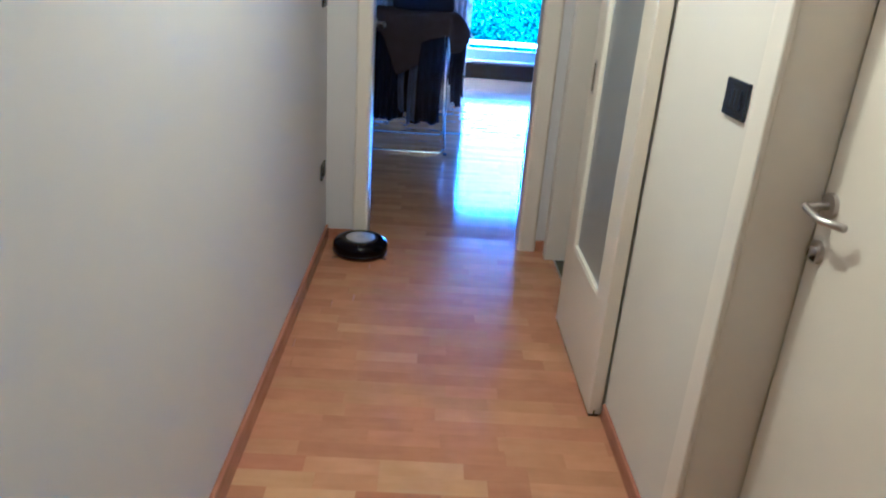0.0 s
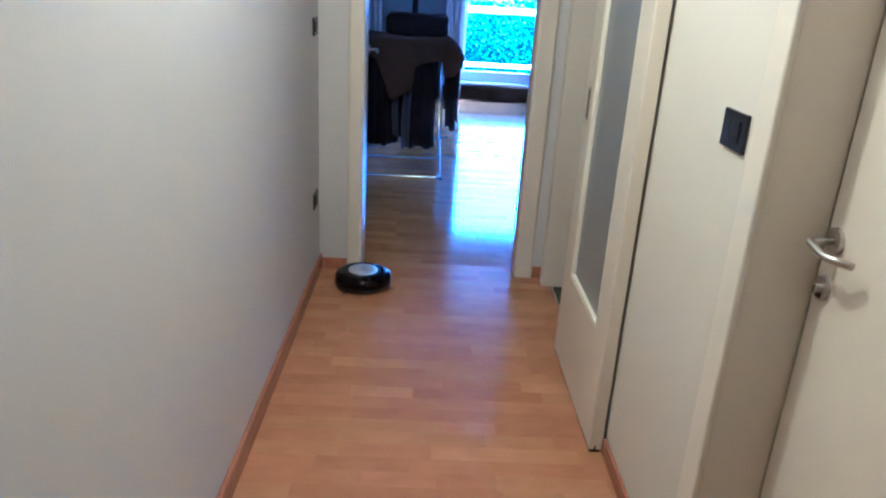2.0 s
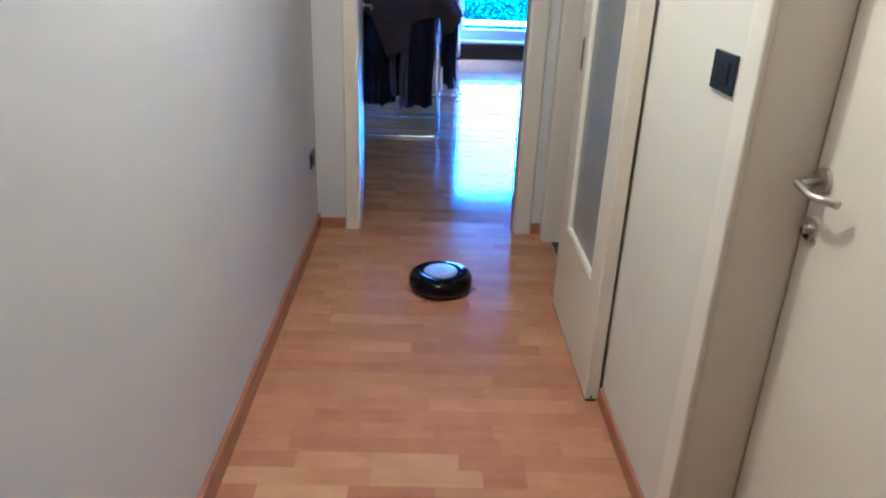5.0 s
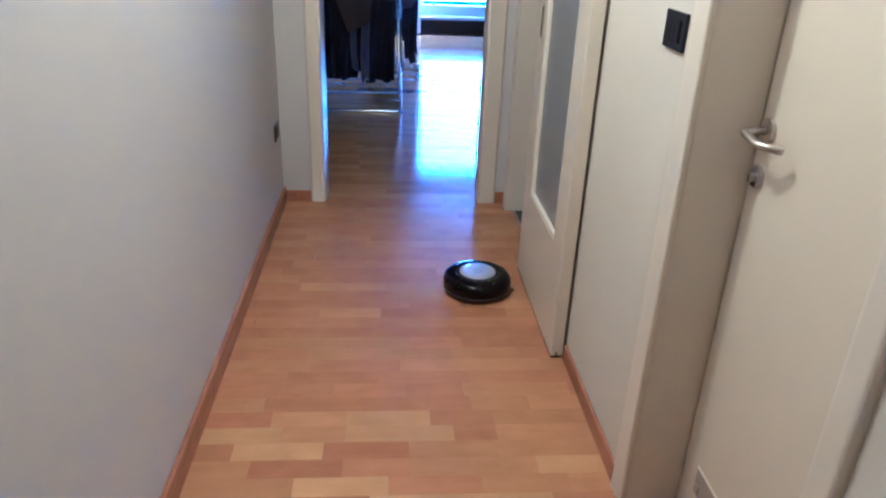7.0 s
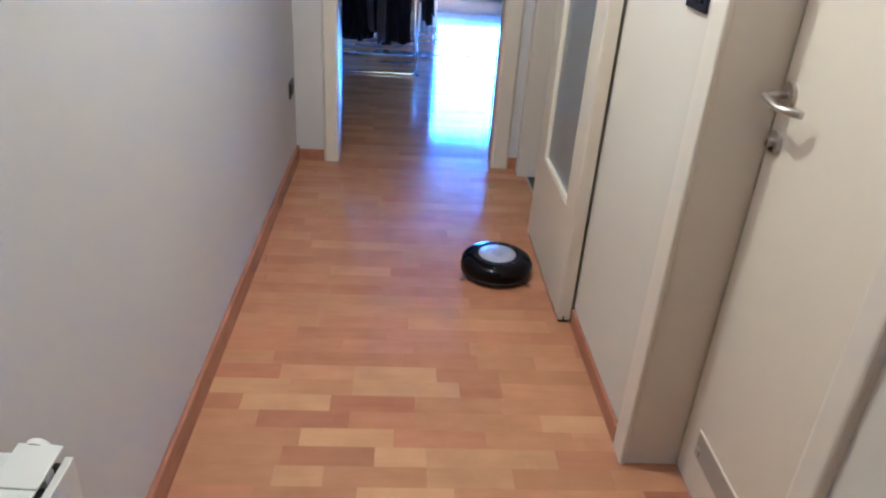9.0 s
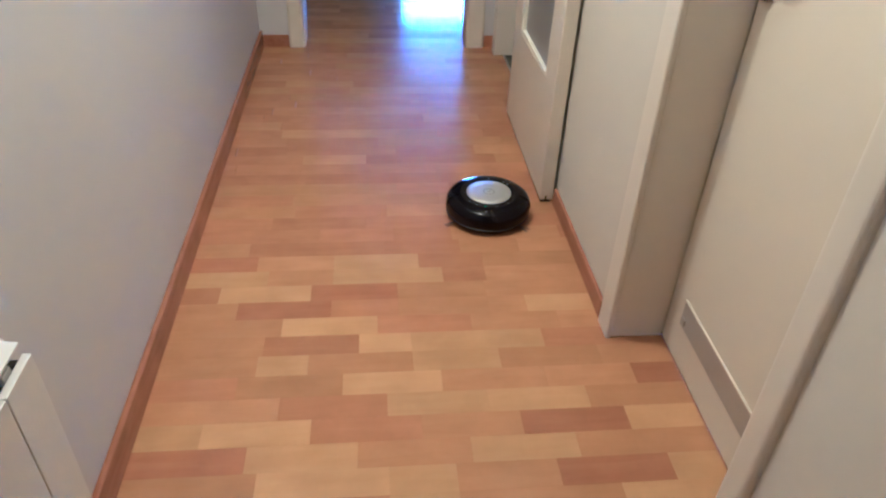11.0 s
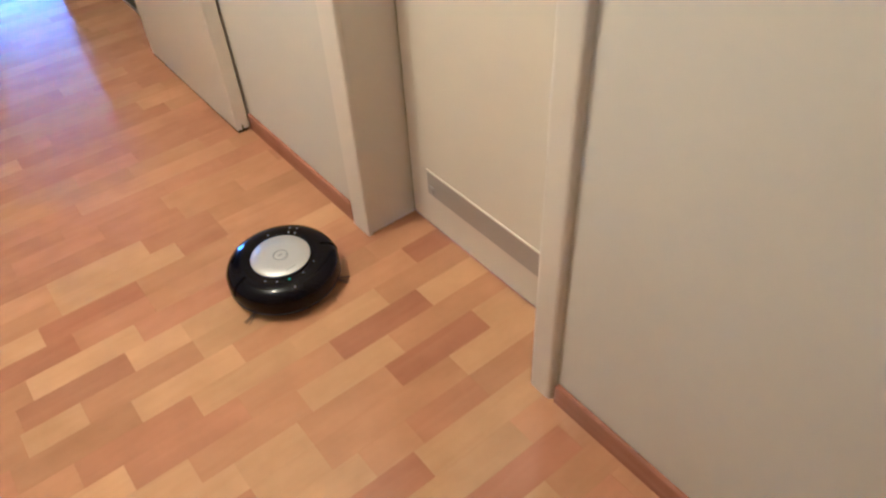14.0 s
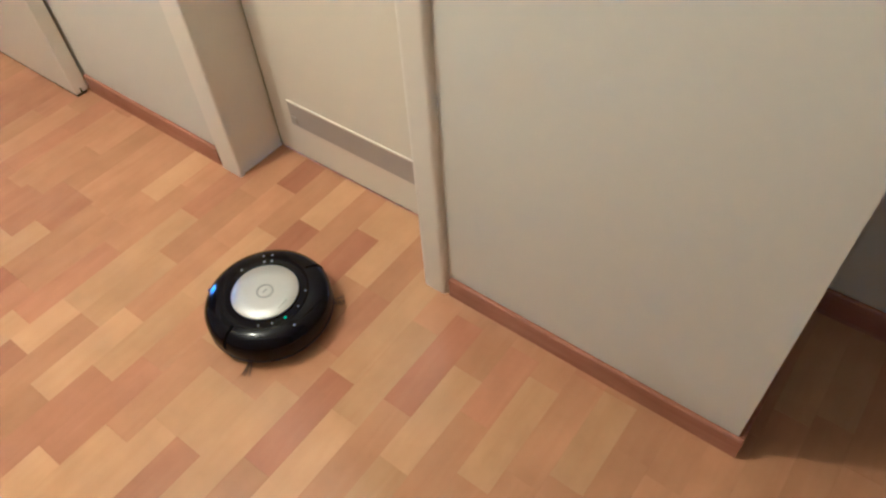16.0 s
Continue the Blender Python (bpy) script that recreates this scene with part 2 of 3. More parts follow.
WY = 10.90                              # window wall of the far room

setting("wall_left", boxes((-0.14, -1.3, 0, 0, YF, H)), WALL, "white painted plaster corridor wall", "wall")
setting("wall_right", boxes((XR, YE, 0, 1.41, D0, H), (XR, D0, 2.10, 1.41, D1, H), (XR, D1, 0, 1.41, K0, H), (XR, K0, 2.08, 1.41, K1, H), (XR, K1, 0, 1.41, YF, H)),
        WALL_LAMPLIT, "white painted plaster corridor wall with door openings", "wall")
setting("wall_far", boxes((-1.5, YF, 0, F0, YF + 0.11, H), (F0, YF, 2.11, F1, YF + 0.11, H), (F1, YF, 0, 3.4, YF + 0.11, H)),
        WALL, "white painted wall round the open doorway", "wall")
setting("wall_rear", boxes((-0.14, -1.42, 0, XB + 0.12, -1.3, H)), WALL, "white painted wall closing the corridor", "wall")
setting("wall_recess", boxes((XB, -1.3, 0, XB + 0.12, 1.15, H), (1.41, 1.03, 0, XB, 1.15, H)), WALL, "white painted wall of the side recess", "wall")
setting("wall_recess_end", boxes((1.41, YE + 0.012, 0, XB, 1.03, H)), WALL, "white painted return wall in shade", "wall")
setting("ceiling", boxes((-0.14, -1.42, H, XB + 0.12, YF + 0.11, H + 0.12)), CEIL, "white painted corridor ceiling", "ceiling")

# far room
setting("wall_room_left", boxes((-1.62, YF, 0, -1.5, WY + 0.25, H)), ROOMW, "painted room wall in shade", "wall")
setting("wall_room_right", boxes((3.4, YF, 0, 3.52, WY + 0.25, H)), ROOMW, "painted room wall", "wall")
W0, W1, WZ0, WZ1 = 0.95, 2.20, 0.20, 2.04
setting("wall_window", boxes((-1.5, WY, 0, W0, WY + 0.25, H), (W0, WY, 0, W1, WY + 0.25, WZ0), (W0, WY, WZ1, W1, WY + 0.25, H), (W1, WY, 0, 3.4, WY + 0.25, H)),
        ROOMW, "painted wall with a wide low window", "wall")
setting("ceiling_room", boxes((-1.62, YF + 0.11, H, 3.52, WY + 0.25, H + 0.12)), CEIL, "white painted room ceiling", "ceiling")
setting("skirting_window", boxes((-1.5, WY - 0.02, 0, 3.4, WY, 0.19), bevel=0.004), SILL, "dark brown skirting under the window", "baseboard")

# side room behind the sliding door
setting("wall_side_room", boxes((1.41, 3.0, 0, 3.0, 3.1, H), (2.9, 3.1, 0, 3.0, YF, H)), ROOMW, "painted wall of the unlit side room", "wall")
setting("ceiling_side_room", boxes((1.41, 3.0, H, 3.0, YF, H + 0.12)), CEIL, "painted ceiling of the side room", "ceiling")
setting("floor_side_room", boxes((1.2465, 3.1, -0.10, 2.9, YF, -0.004)), TILE, "dark glazed tile floor of the side room", "floor")
setting("threshold", boxes((1.243, K0 + 0.022, -0.003, 1.252, K1 - 0.022, 0.003), bevel=0.001), STEEL, "satin metal threshold strip between two floors", "threshold")

# baseboards
BH, BT = 0.060, 0.012
SY_END = 3.000                          # the middle baseboard stops at the sliding door


def skirting(name, b):
    bm = boxes(b)
    es = [e for e in bm.edges if all(v.co.z > b[5] - 1e-4 for v in e.verts)]
    bmesh.ops.bevel(bm, geom=es, offset=0.005, segments=3, affect="EDGES", profile=0.5)
    setting(name, bm, BASEW, "reddish brown wooden baseboard along the wall", "baseboard")


skirting("baseboard_left", (0, -1.3, 0, 0.016, YF - BT, 0.084))
skirting("baseboard_far_left", (0, YF - BT, 0, 0.146, YF, BH))
skirting("baseboard_far_right", (1.156, YF - BT, 0, XR, YF, BH))
skirting("baseboard_right_middle", (XR - BT, 2.386, 0, XR, SY_END, BH))
skirting("baseboard_right_near", (XR - BT, YE - BT, 0, XR, 1.594, BH))
skirting("baseboard_wall_end", (XR, YE - BT, 0, 1.50, YE, BH))
skirting("baseboard_recess", (XB - BT, -1.3, 0, XB, YE - BT, 0.075))

# ---------------------------------------------------------------- right door (closed)
door = thing("door_1", (0, 0, 0), "closed cream lacquered flush door with steel lever handle", "door")
door["kind"] = "structure"
casing("casing_far", "x", XR, -0.014, 2.300, 2.378, 2.17, door, 0.006)
casing("casing_near", "x", XR, -0.016, 1.600, 1.668, 2.17, door, 0.0145)
part("casing_top", boxes((XR - 0.012, 1.602, 2.09, XR - 0.0005, 2.378, 2.165), bevel=0.004), TRIM, door)
part("jamb_lining_far", boxes((XR + 0.002, 2.304, 0, 1.352, 2.3175, 2.095), bevel=0.0015), TRIM, door)
part("jamb_lining_near", boxes((XR + 0.002, 1.6505, 0, 1.352, 1.664, 2.095), bevel=0.0015), TRIM, door)
part("jamb_lining_top", boxes((XR + 0.001, 1.672, 2.075, 1.352, 2.296, 2.099)), TRIM, door)
# dark fillers beside the leaf stand for shade in the crack
part("rebate_shade", boxes((1.362, 2.3025, 0, 1.40, 2.3175, 2.095)), GAP, door, "dark filler painting the shade in the frame's rebate")
part("rebate_shade", boxes((1.362, 1.6505, 0, 1.40, 1.6655, 2.095)), GAP, door, "dark filler painting the shade in the frame's rebate")
leaf = part("door_leaf", boxes((1.350, 1.668, 0.006, 1.392, 2.3005, 2.07), bevel=0.003), CREAM, door)
part("kick_strip", boxes((1.3475, 1.675, 0.116, 1.351, 2.224, 0.192), bevel=0.001), ALU, leaf, "dull metal strip across the foot of the door")
part("strip_lip", boxes((1.3455, 1.675, 0.190, 1.351, 2.224, 0.195)), CREAM, leaf)
part("strip_latch", boxes((1.344, 2.197, 0.125, 1.349, 2.219, 0.147), bevel=0.003), ALU, leaf)


def handle(parent, x, y, z):
    """A lever on a round rose, with a key rose under it."""
    bm = bmesh.new()
    cyl(bm, (x, y, z), (x - 0.011, y, z), 0.026, 32)
    part("lever_rose", bm, STEEL, parent, smooth=False)
    bm = sweep(rounded_path([(x - 0.010, y, z), (x - 0.060, y - 0.004, z - 0.002), (x - 0.057, y - 0.062, z - 0.012), (x - 0.034, y - 0.114, z - 0.010)], 0.010, 8), 0.0080, 14)
    part("lever", bm, STEEL, parent, "satin steel lever", smooth=True)
    bm = bmesh.new()
    cyl(bm, (x, y + 0.004, z - 0.102), (x - 0.010, y + 0.004, z - 0.102), 0.025, 32)
    rose = part("key_rose", bm, STEEL, parent)
    bm = bmesh.new()
    cyl(bm, (x - 0.009, y + 0.004, z - 0.102), (x - 0.022, y + 0.004, z - 0.102), 0.010, 20)
    part("key_cylinder", bm, STEEL, rose)
    part("keyhole", boxes((x - 0.0228, y + 0.0025, z - 0.112, x - 0.010, y + 0.0060, z - 0.096), (x - 0.0105, y - 0.006, z - 0.122, x - 0.0085, y + 0.014, z - 0.108)), GAP, rose, "dark keyhole")


handle(leaf, 1.351, 2.262, 1.048)
part("room_backing", boxes((1.40, 1.66, 0, 1.408, 2.31, 2.09)), GAP, door)

# ---------------------------------------------------------------- sliding door
SX0, SX1, SY0, SY1, SZ = 1.149, 1.194, 3.003, 3.732, 2.06
sd = thing("door_2", (0, 0, 0), "cream sliding door with tall frosted glass pane, slid open along the wall", "door")
sd["kind"] = "structure"
GY0, GY1, GZ0, GZ1 = 3.135, 3.600, 0.405, 1.95
part("stile", boxes((SX0, SY0, 0.010, SX1, GY0, SZ), bevel=0.003), CREAM, sd)
part("stile", boxes((SX0, GY1, 0.010, SX1, SY1, SZ), bevel=0.003), CREAM, sd)
part("bottom_rail", boxes((SX0 + 0.0004, GY0 - 0.004, 0.010, SX1 - 0.0004, GY1 + 0.004, GZ0)), CREAM, sd)
part("top_rail", boxes((SX0 + 0.0004, GY0 - 0.004, GZ1, SX1 - 0.0004, GY1 + 0.004, SZ)), CREAM, sd)
part("glass_pane", boxes((1.166, GY0 - 0.004, GZ0 - 0.004, 1.172, GY1 + 0.004, GZ1 + 0.004)), FROST, sd, "frosted glass pane")
for b in ((SX0 + 0.002, GY1 - 0.014, GZ0, 1.166, GY1, GZ1), (SX0 + 0.002, GY0, GZ0, 1.166, GY0 + 0.014, GZ1),
          (SX0 + 0.002, GY0 + 0.014, GZ0, 1.166, GY1 - 0.014, GZ0 + 0.014), (SX0 + 0.002, GY0 + 0.014, GZ1 - 0.014, 1.166, GY1 - 0.014, GZ1)):
    part("glazing_bead", boxes(b, bevel=0.002), BEAD, sd, "pale yellowish glazing bead")
pull = part("recessed_pull", boxes((SX0 - 0.003, 3.648, 1.020, SX0 + 0.001, 3.676, 1.145), bevel=0.0012), STEEL, sd, "slim satin steel pull plate")
# dark plate on the pull paints the shade of its hollow
part("pull_shade", boxes((SX0 - 0.0045, 3.655, 1.03, SX0 - 0.0025, 3.668, 1.135)), GAP, pull)
# dark boxes paint the shade in the end slot and under the door
part("slot_shade", boxes((1.1665, SY0 - 0.0015, 0.010, 1.1715, SY0 + 0.002, 0.026)), GAP, sd)
part("slot_shade", boxes((1.152, SY0 + 0.003, 0.0005, 1.186, SY1 - 0.003, 0.0105)), GAP, sd)
part("track_cover", boxes((1.135, 2.98, 2.07, XR, K1 + 0.02, 2.16), bevel=0.003), TRIM, sd)
part("hanger", boxes((1.16, 3.1, 2.05, 1.18, 3.14, 2.08)), STEEL, sd)
part("hanger", boxes((1.16, 3.6, 2.05, 1.18, 3.64, 2.08)), STEEL, sd)

frame_side = thing("doorway_frame", (0, 0, 0), "cream lacquered frame lining the side room opening", "door frame")
frame_side["kind"] = "structure"
part("lining", boxes((XR - 0.008, K1 - 0.022, 0, 1.414, K1 - 0.0005, 2.08), bevel=0.002), TRIM, frame_side)
part("lining", boxes((XR + 0.002, K0 + 0.0005, 0, 1.414, K0 + 0.022, 2.08), bevel=0.002), TRIM, frame_side)
part("lining", boxes((XR + 0.002, K0 + 0.022, 2.06, 1.414, K1 - 0.022, 2.0795)), TRIM, frame_side)
casing("casing", "x", XR, -0.012, K1 - 0.021, K1 + 0.052, 2.14, frame_side, 0.006)

# ---------------------------------------------------------------- far door
fd = thing("door_3", (0, 0, 0), "white lacquered door frame with its door standing open", "door")
fd["kind"] = "structure"
casing("casing_left", "y", YF, -0.020, 0.148, 0.224, 2.18, fd)
casing("casing_right", "y", YF, -0.020, 1.060, 1.153, 2.18, fd)
part("casing_top", boxes((0.150, YF - 0.018, 2.105, 1.150, YF - 0.0005, 2.18), bevel=0.004), TRIM, fd)
part("jamb_lining", boxes((0.2055, YF - 0.012, 0, 0.226, YF + 0.125, 2.10), bevel=0.002), TRIM, fd)
part("jamb_lining", boxes((1.058, YF - 0.012, 0, 1.0775, YF + 0.125, 2.10), bevel=0.002), TRIM, fd)
part("jamb_lining", boxes((0.226, YF - 0.010, 2.085, 1.058, YF + 0.12, 2.1095)), TRIM, fd)
fleaf = part("door_leaf", boxes((0, 0, 0.006, 0.040, 0.80, 2.08), bevel=0.003), CREAM, fd)
fleaf.matrix_basis = pose(0.186, YF + 0.13, 0, 0, 0, 4.3)
bm = sweep(rounded_path([(0.040, 0.735, 1.08), (0.092, 0.735, 1.08), (0.092, 0.61, 1.075)], 0.014), 0.009, 12)
part("lever", bm, STEEL, fleaf, "satin steel lever", smooth=True)
bm = bmesh.new()
cyl(bm, (0.039, 0.735, 1.08), (0.049, 0.735, 1.08), 0.025, 24)
part("lever_rose", bm, STEEL, fleaf)


# ---------------------------------------------------------------- switches and socket
def plate(name, label, m, modules):
    """A wall plate 0.12 wide and 0.08 high; it lies in its own xz plane and faces -y."""
    e = tagged(new(name), label, "switch" if modules == 1 else "socket")
    e.matrix_basis = m
    part("cover_plate", boxes((-0.06, -0.009, -0.041, 0.06, 0, 0.041), bevel=0.003), BLACKP, e)
    part("insert", boxes((-0.036, -0.0115, -0.024, 0.036, -0.008, 0.024), bevel=0.0015), BLACKP, e)
    for k in range(3):
        x = -0.0235 + 0.0235 * k
        if k == 1 or modules == 1:
            part("rocker", boxes((x - 0.0112, -0.0128, -0.022, x + 0.0112, -0.011, 0.022), bevel=0.001), BLACKP, e)
        else:
            bm = bmesh.new()
            for dz in (-0.012, 0, 0.012):
                cyl(bm, (x, -0.0105, dz), (x, -0.0135, dz), 0.003, 12)
            part("socket_holes", bm, GAP, e)
    return e


plate("light_switch", "black three-module light switch plate on the white wall", pose(XR, 2.478, 1.214, 0, 0, -90), 1)
plate("light_switch", "black light switch plate beside the far doorway", pose(0, 4.440, 1.256, 0, 0, 90), 1)
plate("wall_socket", "black wall socket plate low on the white wall", pose(0, 4.415, 0.424, 0, 0, 90), 3)


# ---------------------------------------------------------------- radiator
def radiator():
    y1, n, w = 1.612, 11, 0.080
    x0, x1, zt, zb = 0.030, 0.126, 0.685, 0.12
    e = thing("radiator", (0.07, y1 - n * w / 2, zb), "white enamelled sectional radiator fixed low on the wall", "radiator")
    off = Vector((-0.07, -(y1 - n * w / 2), -zb))

    def put(name, bm, mt, label=""):
        bmesh.ops.translate(bm, verts=bm.verts[:], vec=off)
        return part(name, bm, mt, e, label)

    for k in range(n):
        a, b = y1 - (k + 1) * w + 0.001, y1 - k * w - 0.001
        # front fin, back fin, the water way between them, and a low rail at the wall side
        bm = boxes((x0 + 0.006, a + 0.028, zb, x1 - 0.008, b - 0.028, zt - 0.014), (x1 - 0.006, a, zb, x1 + 0.006, b, zt - 0.020), (x0, a, zb, x0 + 0.008, b, zt - 0.012),
                   (x0, a + 0.002, zt - 0.024, 0.060, b - 0.002, zt - 0.012), bevel=0.0015)
        s = put("section", bm, RADW)
        bm = boxes((0.064, a, zt - 0.004, 0.122, b, zt), bevel=0.0012)
        for v in bm.verts:
            v.co.z += 0.004 * (0.122 - v.co.x) / 0.058
        bmesh.ops.translate(bm, verts=bm.verts[:], vec=off)
        part("top_cap", bm, RADW, s)
        # dark blocks between the fins stand for the shade under the cap
        bm = boxes((x0 + 0.01, a + 0.006, zt - 0.10, x1 - 0.008, a + 0.026, zt - 0.026), (x0 + 0.01, b - 0.026, zt - 0.10, x1 - 0.008, b - 0.006, zt - 0.026))
        bmesh.ops.translate(bm, verts=bm.verts[:], vec=off)
        part("slot", bm, GAP, s, "dark block painting the shade under the cap")
    bm = bmesh.new()
    cyl(bm, (0.084, y1 - 0.004, 0.672), (0.084, y1 + 0.007, 0.672), 0.018, 28)
    cyl(bm, (0.084, y1 + 0.007, 0.672), (0.084, y1 + 0.014, 0.672), 0.010, 20)
    put("end_plug", bm, RADW)
    for y in (y1 - 0.2, y1 - 0.7):
        put("wall_bracket", boxes((0, y - 0.01, zt - 0.08, x0 + 0.004, y + 0.01, zt - 0.06)), RADW)


radiator()


# ---------------------------------------------------------------- robot vacuum
def robot():
    e = thing("robot_vacuum", (0, 0, 0), "round black glossy robot vacuum cleaner with silver top disc", "robot vacuum")
    R = 0.1425
    prof = [(0, 0.010), (0.120, 0.008), (0.1325, 0.012), (0.1390, 0.020), (0.1420, 0.034), (R, 0.048), (0.1412, 0.062), (0.1345, 0.0745), (0.1225, 0.0830),
            (0.108, 0.0880), (0.096, 0.0896), (0.088, 0.0890), (0.082, 0.0870), (0.0, 0.0870)]
    body = part("body", lathe(prof, 96), ROBOT, e, smooth=True)
    disc = part("top_disc", lathe([(0, 0.0865), (0.0745, 0.0865), (0.0750, 0.0900), (0.0742, 0.0912), (0.045, 0.0918), (0, 0.0920)], 64), SILVER, e, "brushed silver top disc", smooth=True)
    part("button_ring", lathe([(0.0150, 0.0918), (0.0155, 0.0928), (0.0195, 0.0928), (0.0200, 0.0916), (0.0150, 0.0916)], 40), RINGM, disc)
    part("start_button", lathe([(0, 0.0929), (0.012, 0.0927), (0.0135, 0.0918), (0, 0.0915)], 32), SILVER, disc)
    part("button_mark", boxes((-0.006, -0.0025, 0.0926, 0.006, 0.0025, 0.0933)), RINGM, disc)
    for k in range(5):
        bm = boxes((-0.016 + 0.0058 * k, -0.0600 + 0.0004 * k, 0.0905, -0.0120 + 0.0058 * k, -0.0565 + 0.0004 * k, 0.0922))
        part("mark_bar", bm, RINGM, disc)

    def dot(name, ang, r, z, mt, size=0.0035, label=""):
        a = radians(ang)
        bm = bmesh.new()
        bmesh.ops.create_uvsphere(bm, u_segments=12, v_segments=8, radius=size, matrix=Matrix.Translation((r * math.cos(a), r * math.sin(a), z)) @ Matrix.Diagonal((1, 1, 0.6, 1)))
        part(name, bm, mt, body, label, smooth=True)

    dot("led", -105, 0.090, 0.0893, LED_G, 0.0032, "green glowing status light")
    for a in (-143, -124, -81, -53):
        dot("button", a, 0.090, 0.0893, LED_W, 0.0028)
    dot("button", -102, 0.116, 0.0845, LED_W, 0.0032)
    for a in (36, 47):
        dot("button", a, 0.088, 0.0890, LED_W, 0.0035)
        dot("button", a + 1, 0.106, 0.0880, LED_W, 0.0032)
    dot("button", 82, 0.090, 0.0893, LED_W, 0.003)
    dot("infrared_window", 115, 0.138, 0.064, BLUE, 0.0065, "small blue sensor window")
    for a in (-175, -15):
        c, s = math.cos(radians(a)), math.sin(radians(a))
        t = Vector((-s, c, 0)) * 0.0030
        pts = [Vector((r * c, r * s, z)) for r, z in ((0.104, 0.0897), (0.1235, 0.0838), (0.1355, 0.0758), (0.1425, 0.0620), (0.1438, 0.050))]
        bm = bmesh.new()
        rows = [(bm.verts.new(p - t), bm.verts.new(p + t)) for p in pts]
        low = [(bm.verts.new(p * 0.97 - t), bm.verts.new(p * 0.97 + t)) for p in pts]
        for (p, q), (u, v), (p2, q2), (u2, v2) in zip(rows, rows[1:], low, low[1:]):
            bm.faces.new((p, q, v, u))
            bm.faces.new((p2, u2, v2, q2))
            bm.faces.new((p, u, u2, p2))
            bm.faces.new((q, q2, v2, v))
        bmesh.ops.recalc_face_normals(bm, faces=bm.faces[:])
        part("bumper_seam", bm, SEAM, body)
    part("bumper_line", lathe([(0.1370, 0.0230), (0.1418, 0.0255), (0.1424, 0.0275), (0.1390, 0.0300)], 96), ROBOT_D, body)
    for a in (-157, -41):
        a = radians(a)
        hub = (0.112 * math.cos(a), 0.112 * math.sin(a), 0.007)
        bm = bmesh.new()
        cyl(bm, (hub[0], hub[1], 0.004), (hub[0], hub[1], 0.013), 0.012, 16)
        br = part("side_brush", bm, ROBOT_D, e)
        for k in range(3):
            bm = bmesh.new()
            for j in range(14):
                g = a + k * 2.094 + random.uniform(-0.30, 0.30)
                tip = (hub[0] + 0.052 * math.cos(g), hub[1] + 0.052 * math.sin(g), 0.0015)
                cyl(bm, (hub[0], hub[1], 0.009), tip, 0.0006, 5, 0.0003)
            part("bristle_tuft", bm, BRISTLE, br)
    for x in (-0.075, 0.075):
        bm = bmesh.new()
        cyl(bm, (x - 0.009, 0.0, 0.032), (x + 0.009, 0.0, 0.032), 0.032, 24)
        part("wheel", bm, ROBOT_D, e)
    return e


vacuum = robot()


# ---------------------------------------------------------------- drying rack and laundry in the far room
def rack():
    e = thing("drying_rack", (0, 0, 0), "folding clothes drying rack of bent chrome tube", "drying rack")
    xa, xb, ya, yb, zt = -0.45, 0.672, 6.53, 7.17, 0.93
    for y in (ya, yb):
        bm = sweep(rounded_path([(xa, y, zt), (xa, y, 0.011), (xb - 0.012, y, 0.011), (xb - 0.045, y, zt)], 0.05), 0.011, 12)
        part("leg_frame", bm, CHROME, e, smooth=True)
    for x in (xa, xb):
        part("side_rail", sweep([(x, ya - 0.02, zt), (x, yb + 0.02, zt)], 0.010, 10), CHROME, e, smooth=True)
        part("foot_cap", boxes((x - 0.016, ya - 0.02, 0.0, x + 0.016, ya + 0.02, 0.013), bevel=0.003), GAP, e)
    for k in range(7):
        y = ya + 0.05 + k * 0.09
        part("drying_rod", sweep([(xa, y, zt), (xb + 0.16, y, zt)], 0.004, 8), CHROME, e, smooth=True)


rack()


def cloth(name, label, category, mt, x0, x1, y, z0, z1, folds=5.0, amp=0.018, seed=0, slant=0.0, cols=34, rows=22):
    """A cloth that hangs in folds from the rod over y, in one mesh with thickness."""
    rnd = random.Random(seed)
    ph, ph2 = rnd.uniform(0, 6), rnd.uniform(0, 6)
    bm = bmesh.new()
    grid = []
    for j in range(rows + 1):
        v = j / rows
        line = []
        for i in range(cols + 1):
            u = i / cols
            bottom = z0 + slant * (u - 0.5) + 0.012 * math.sin(9 * u + ph2)
            z = z1 + (bottom - z1) * v
            fall = min(1, v * 3)
            yy = y - 0.008 - amp * fall * (math.sin(folds * 6.28 * u + ph) * 0.7 + 0.5 * math.sin(folds * 2.7 * u + ph2 + 2 * v))
            xx = x0 + (x1 - x0) * (u - 0.5) * (1 - 0.06 * v * math.sin(3 * v + ph)) + (x1 - x0) * 0.5 + 0.012 * v * math.sin(5 * v + ph)
            line.append(bm.verts.new((xx, yy, z)))
        grid.append(line)
    for a, b in zip(grid, grid[1:]):
        for k in range(cols):
            bm.faces.new((a[k], a[k + 1], b[k + 1], b[k]))
    ob = obj(name, bm, mt, smooth=True)
    so = ob.modifiers.new("thick", "SOLIDIFY")
    so.thickness = 0.006
    return tagged(ob, label, category, "laundry on the rack")


cloth("trousers", "dark navy trousers hanging from the drying rack", "trousers", NAVY, 0.425, 0.612, 6.57, 0.245, 0.94, 3, 0.016, 1)
cloth("jumper", "dark navy jumper hanging in folds from the rack", "jumper", NAVY, 0.10, 0.30, 6.66, 0.24, 0.94, 4, 0.02, 2)
